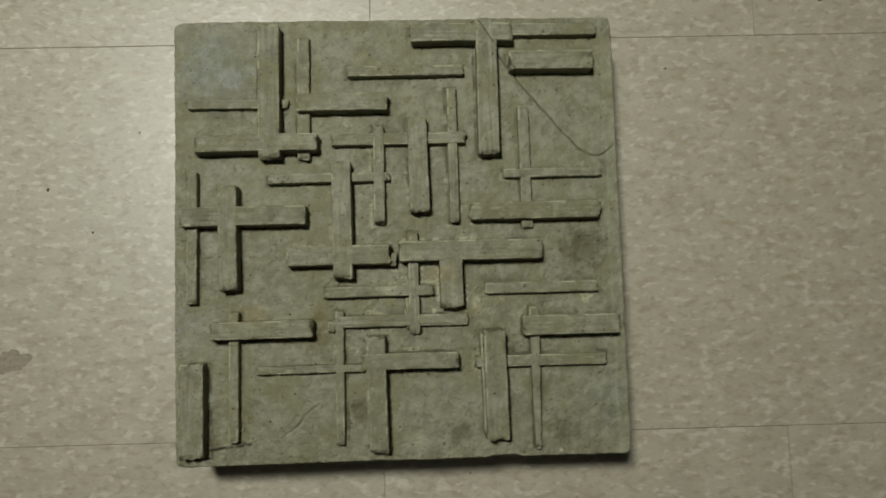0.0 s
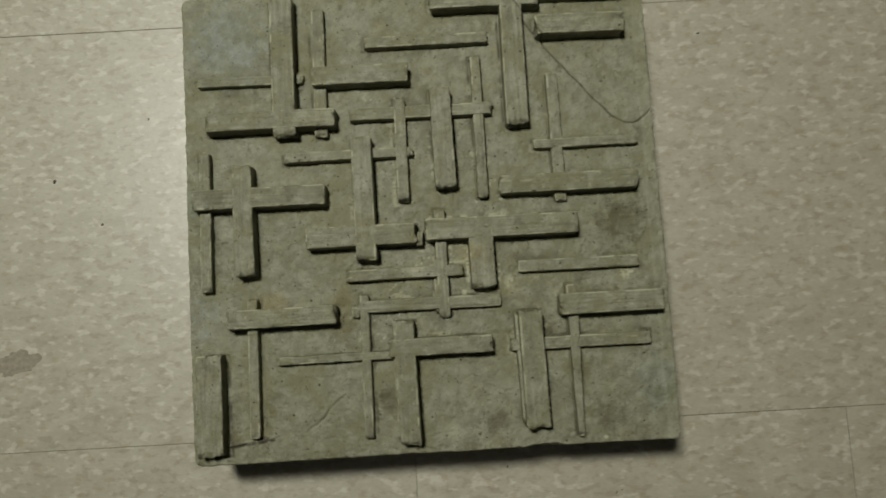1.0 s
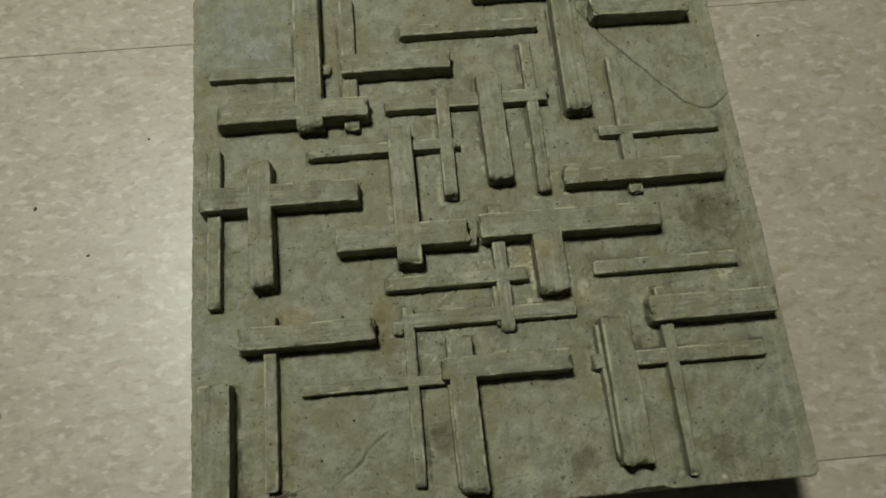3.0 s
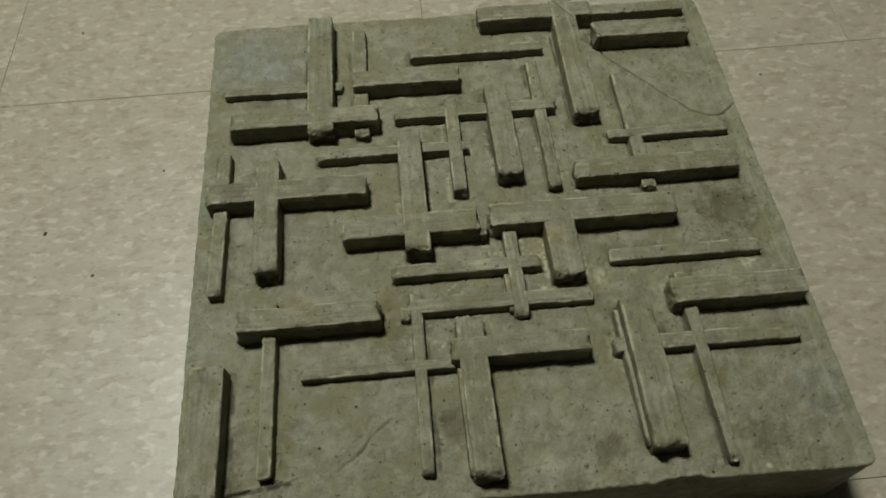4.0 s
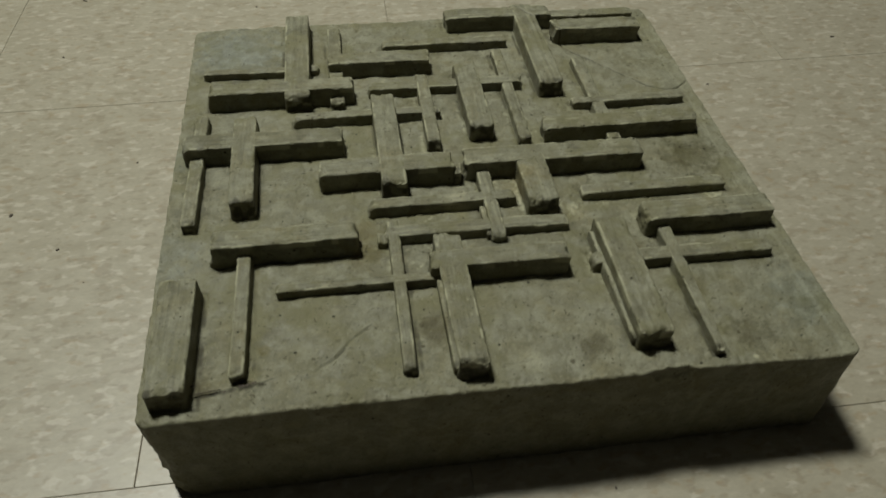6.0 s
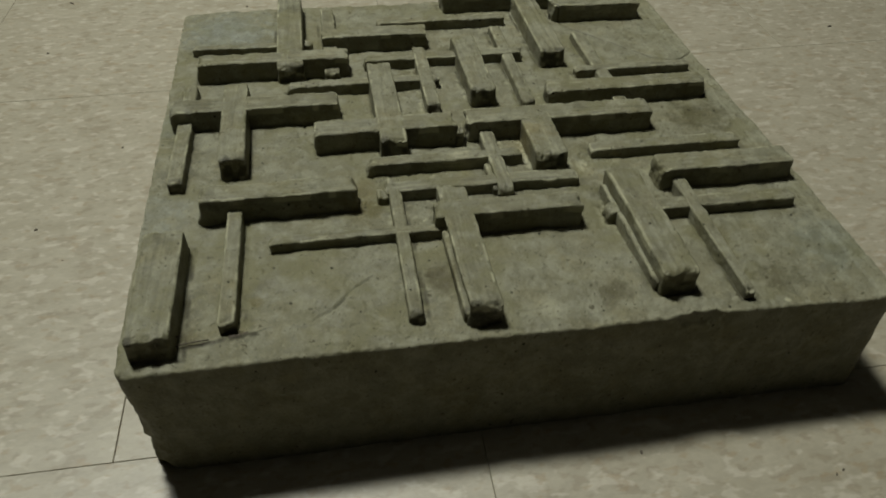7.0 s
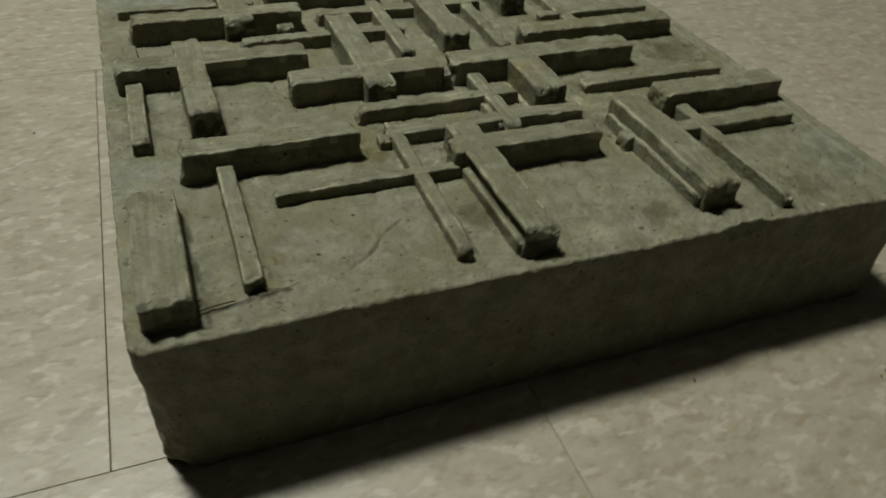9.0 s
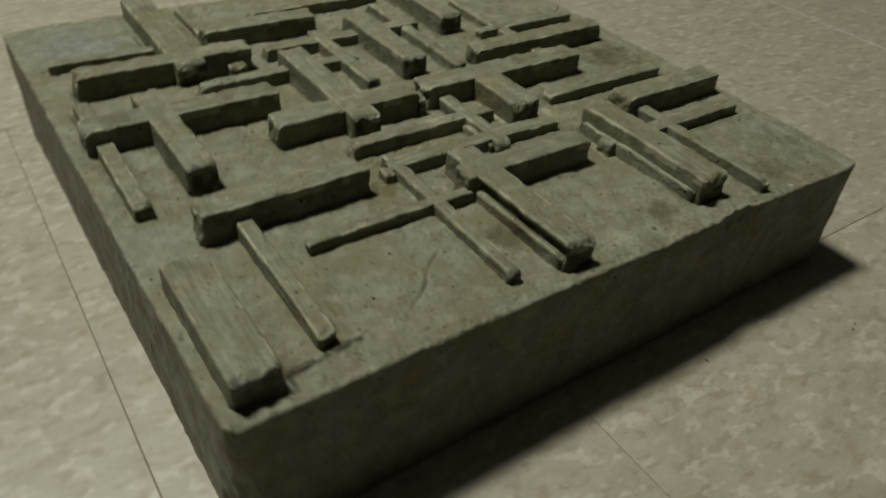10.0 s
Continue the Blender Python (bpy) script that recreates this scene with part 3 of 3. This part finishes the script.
bar(201, 216.4, 94.1, 134.3, 11, -0.6)
bar(179.7, 186.6, 77.1, 146.2, 5.9, -1.1)
bar(121.9, 197.1, 102.3, 109.2, 5.9, 0.7)
bar(128.5, 219.2, 81.9, 89.5, 5, 0.8)
bar(130, 135.6, 3.3, 93.4, 4.8, -0.8)
bar(46.9, 115, 75.4, 87, 11.8, 0.6)
bar(59.2, 65.5, 7.4, 93.5, 6, -0.7)
bar(27.7, 43.6, -1.8, 59.5, 10.4, -1)
bar(77.2, 154.8, 51.7, 56.6, 4.9, 0.7)
bar(151.5, 164.2, -0.9, 75.2, 11.2, -2, groove=2.4)
bar(147.6, 212.3, 53.3, 64.1, 11.2, 0.6)
bar(230, 244.5, 5.7, 78.1, 12.2, -1.2)
bar(223.9, 313.2, 53.6, 61.2, 5.4, 0.8)
bar(261.2, 268.1, -1.2, 93.4, 5.8, -0.8, 0.45)
bar(256.2, 321.7, 74.5, 87.7, 10.7, 0.6)
bar(231.7, 309, 103.1, 110.4, 5, 0.7)
bar(228.2, 232.6, 8.5, 77, 5.6, -1.8)
bar(177.8, 181.2, 79.5, 101, 3.6, -0.5)
bar(150.4, 155, 1.5, 52, 5.2, -1.4)
bar(162.5, 167.5, 182, 187.5, 5.4)
bar(168, 171.5, 122.5, 132, 8.2, 1)
bar(124.5, 129.5, 79, 85.5, 3.5)

build_slab()

# ---- small things on the floor ----
def grit(x, y, size, turn, long=1.0, z=0.0, label="tiny dark crumb of grit on the cream floor tile", group="grit on the floor"):
    """A dark crumb lying on the tiles or the slab."""
    bm = bmesh.new()
    bmesh.ops.create_icosphere(bm, subdivisions=2, radius=size / 2000)
    for v in bm.verts:
        v.co *= 1 + 0.3 * noise.noise(v.co * 3000 + Vector((x * 50, y * 50, 0)))
        v.co.x *= long
        v.co.z = max(v.co.z * 0.6, -size / 4500)
    low = min(v.co.z for v in bm.verts)
    for v in bm.verts:
        v.co.z -= low
    me = bpy.data.meshes.new("crumb")
    bm.to_mesh(me)
    bm.free()
    me.materials.append(GRIT_MAT)
    ob = new("crumb", me)
    ob.matrix_world = pose(x, y, z, 0, 0, turn)
    tagged(ob, label, "crumb", group)


grit(-0.0945, 0.1925, 2.0, 70, 1.5)
grit(-0.0599, 0.1588, 1.5, 40, 1.4)
grit(-0.0400, 0.1305, 0.8, 0)
grit(-0.0256, 0.2355, 1.1, 70, 1.5)
grit(-0.1026, 0.4660, 1.6, -35, 3.0)
grit(-0.1017, 0.3748, 1.5, 10)
grit(0.5126, 0.3328, 1.8, 8, 2.2)
grit(0.3850, 0.2790, 1.1, -5, 2.4)
grit(0.0442, 0.4380, 1.6, 30)
grit(0.3013, -0.0479, 0.9, 30, 1.5)
grit(0.2975, -0.0495, 0.7, 60, 2.0)
grit(0.2226, -0.0278, 0.9, 85, 2.2)

for x, y, size, turn, long in ((65.4, 6.3, 2.2, 10, 1.5), (67.6, 6.6, 1.8, 40, 1.3), (69.8, 7.4, 1.3, 25, 2.2), (66.8, 4.4, 1.1, 80, 1.4), (62.5, 5.2, 1.2, 0, 1.6), (58.5, 4.6, 0.9, 30, 1.8), (54.6, 4.4, 0.8, 15, 2.0), (61.0, 2.6, 0.8, 0, 1.0), (65.0, 28.5, 1.3, 70, 1.4)):
    z = 0.0048 if y > 20 else -0.0002
    grit(x / 1000, y / 1000, size, turn, long, top_at(x / 1000, y / 1000) + z, "dark crumb of dirt stuck to the cement slab", "crumbs on the slab")


def scuff():
    """A flat brown scuff, torn at its edge."""
    bm = bmesh.new()
    ring = []
    for i in range(40):
        a = 2 * math.pi * i / 40
        r = 0.009 * (1 + 0.45 * noise.noise(Vector((math.cos(a) * 1.7, math.sin(a) * 1.7, 4.0))) + 0.2 * noise.noise(Vector((math.cos(a) * 5, math.sin(a) * 5, 1.0))))
        ring.append(bm.verts.new((1.7 * r * math.cos(a), r * math.sin(a), 0.0)))
    bm.faces.new(ring)
    me = bpy.data.meshes.new("scuff_mark")
    bm.to_mesh(me)
    bm.free()
    me.materials.append(SCUFF_MAT)
    ob = new("scuff_mark", me)
    ob.matrix_world = pose(-0.1215, 0.0625, 0.0001, 0, 0, 12)
    tagged(ob, "worn brown scuff mark on the cream floor tile", "stain")


scuff()


def straw(points, radius, turns=6):
    """A thin dry straw lying on the cast."""
    verts, faces = [], []
    for i, (x, y, z) in enumerate(points):
        r = radius * (0.6 + 0.4 * math.sin(math.pi * (i + 0.6) / (len(points) + 0.2)))
        for j in range(turns):
            a = 2 * math.pi * j / turns
            verts.append((x, y + r * math.cos(a), z + r * math.sin(a)))
    for i in range(len(points) - 1):
        for j in range(turns):
            k = (j + 1) % turns
            faces.append((i * turns + j, i * turns + k, (i + 1) * turns + k, (i + 1) * turns + j))
    faces += [tuple(range(turns))[::-1], tuple(range((len(points) - 1) * turns, len(points) * turns))]
    ob = mesh_object("dry_straw", verts, faces, STRAW_MAT)
    tagged(ob, "short dry brown straw caught on the cement slab", "straw", "straws on the slab")


straw([(0.0435, 0.0030, 0.0611), (0.048, 0.0040, 0.0614), (0.053, 0.0046, 0.0614), (0.057, 0.0052, 0.0610)], 0.0003)
straw([(0.0435, 0.0062, 0.0613), (0.0452, 0.0074, 0.0620), (0.0470, 0.0082, 0.0614)], 0.0003)

# ---- floor tiles ----
def tile_mesh():
    g, b = 0.00013, 0.00022
    s = TILE / 2 - g
    v, f = [], []
    for half, z in ((s, -0.004), (s, -b), (s - b, 0.0)):
        v += [(-half, -half, z), (half, -half, z), (half, half, z), (-half, half, z)]
    for r in (0, 4):
        for i in range(4):
            f.append((r + i, r + (i + 1) % 4, r + 4 + (i + 1) % 4, r + 4 + i))
    f.append((8, 9, 10, 11))
    me = bpy.data.meshes.new("tile")
    me.from_pydata(v, [], f)
    me.materials.append(TILE_MAT)
    me.update()
    return me


TILE_MESH = tile_mesh()
laid = random.Random(5)
for row in range(-5, 7):
    for col in range(-6, 7):
        t = new("tile", TILE_MESH)
        offset = 0.0070 if row % 2 == 0 else -TILE / 2 + (0.001 if row > 0 else 0.0063)
        t.location = (offset + (col + 0.5) * TILE + laid.uniform(-0.0001, 0.0001), (row + 0.5) * TILE + laid.uniform(-0.00006, 0.00006), 0.0)
        t.parent = floor
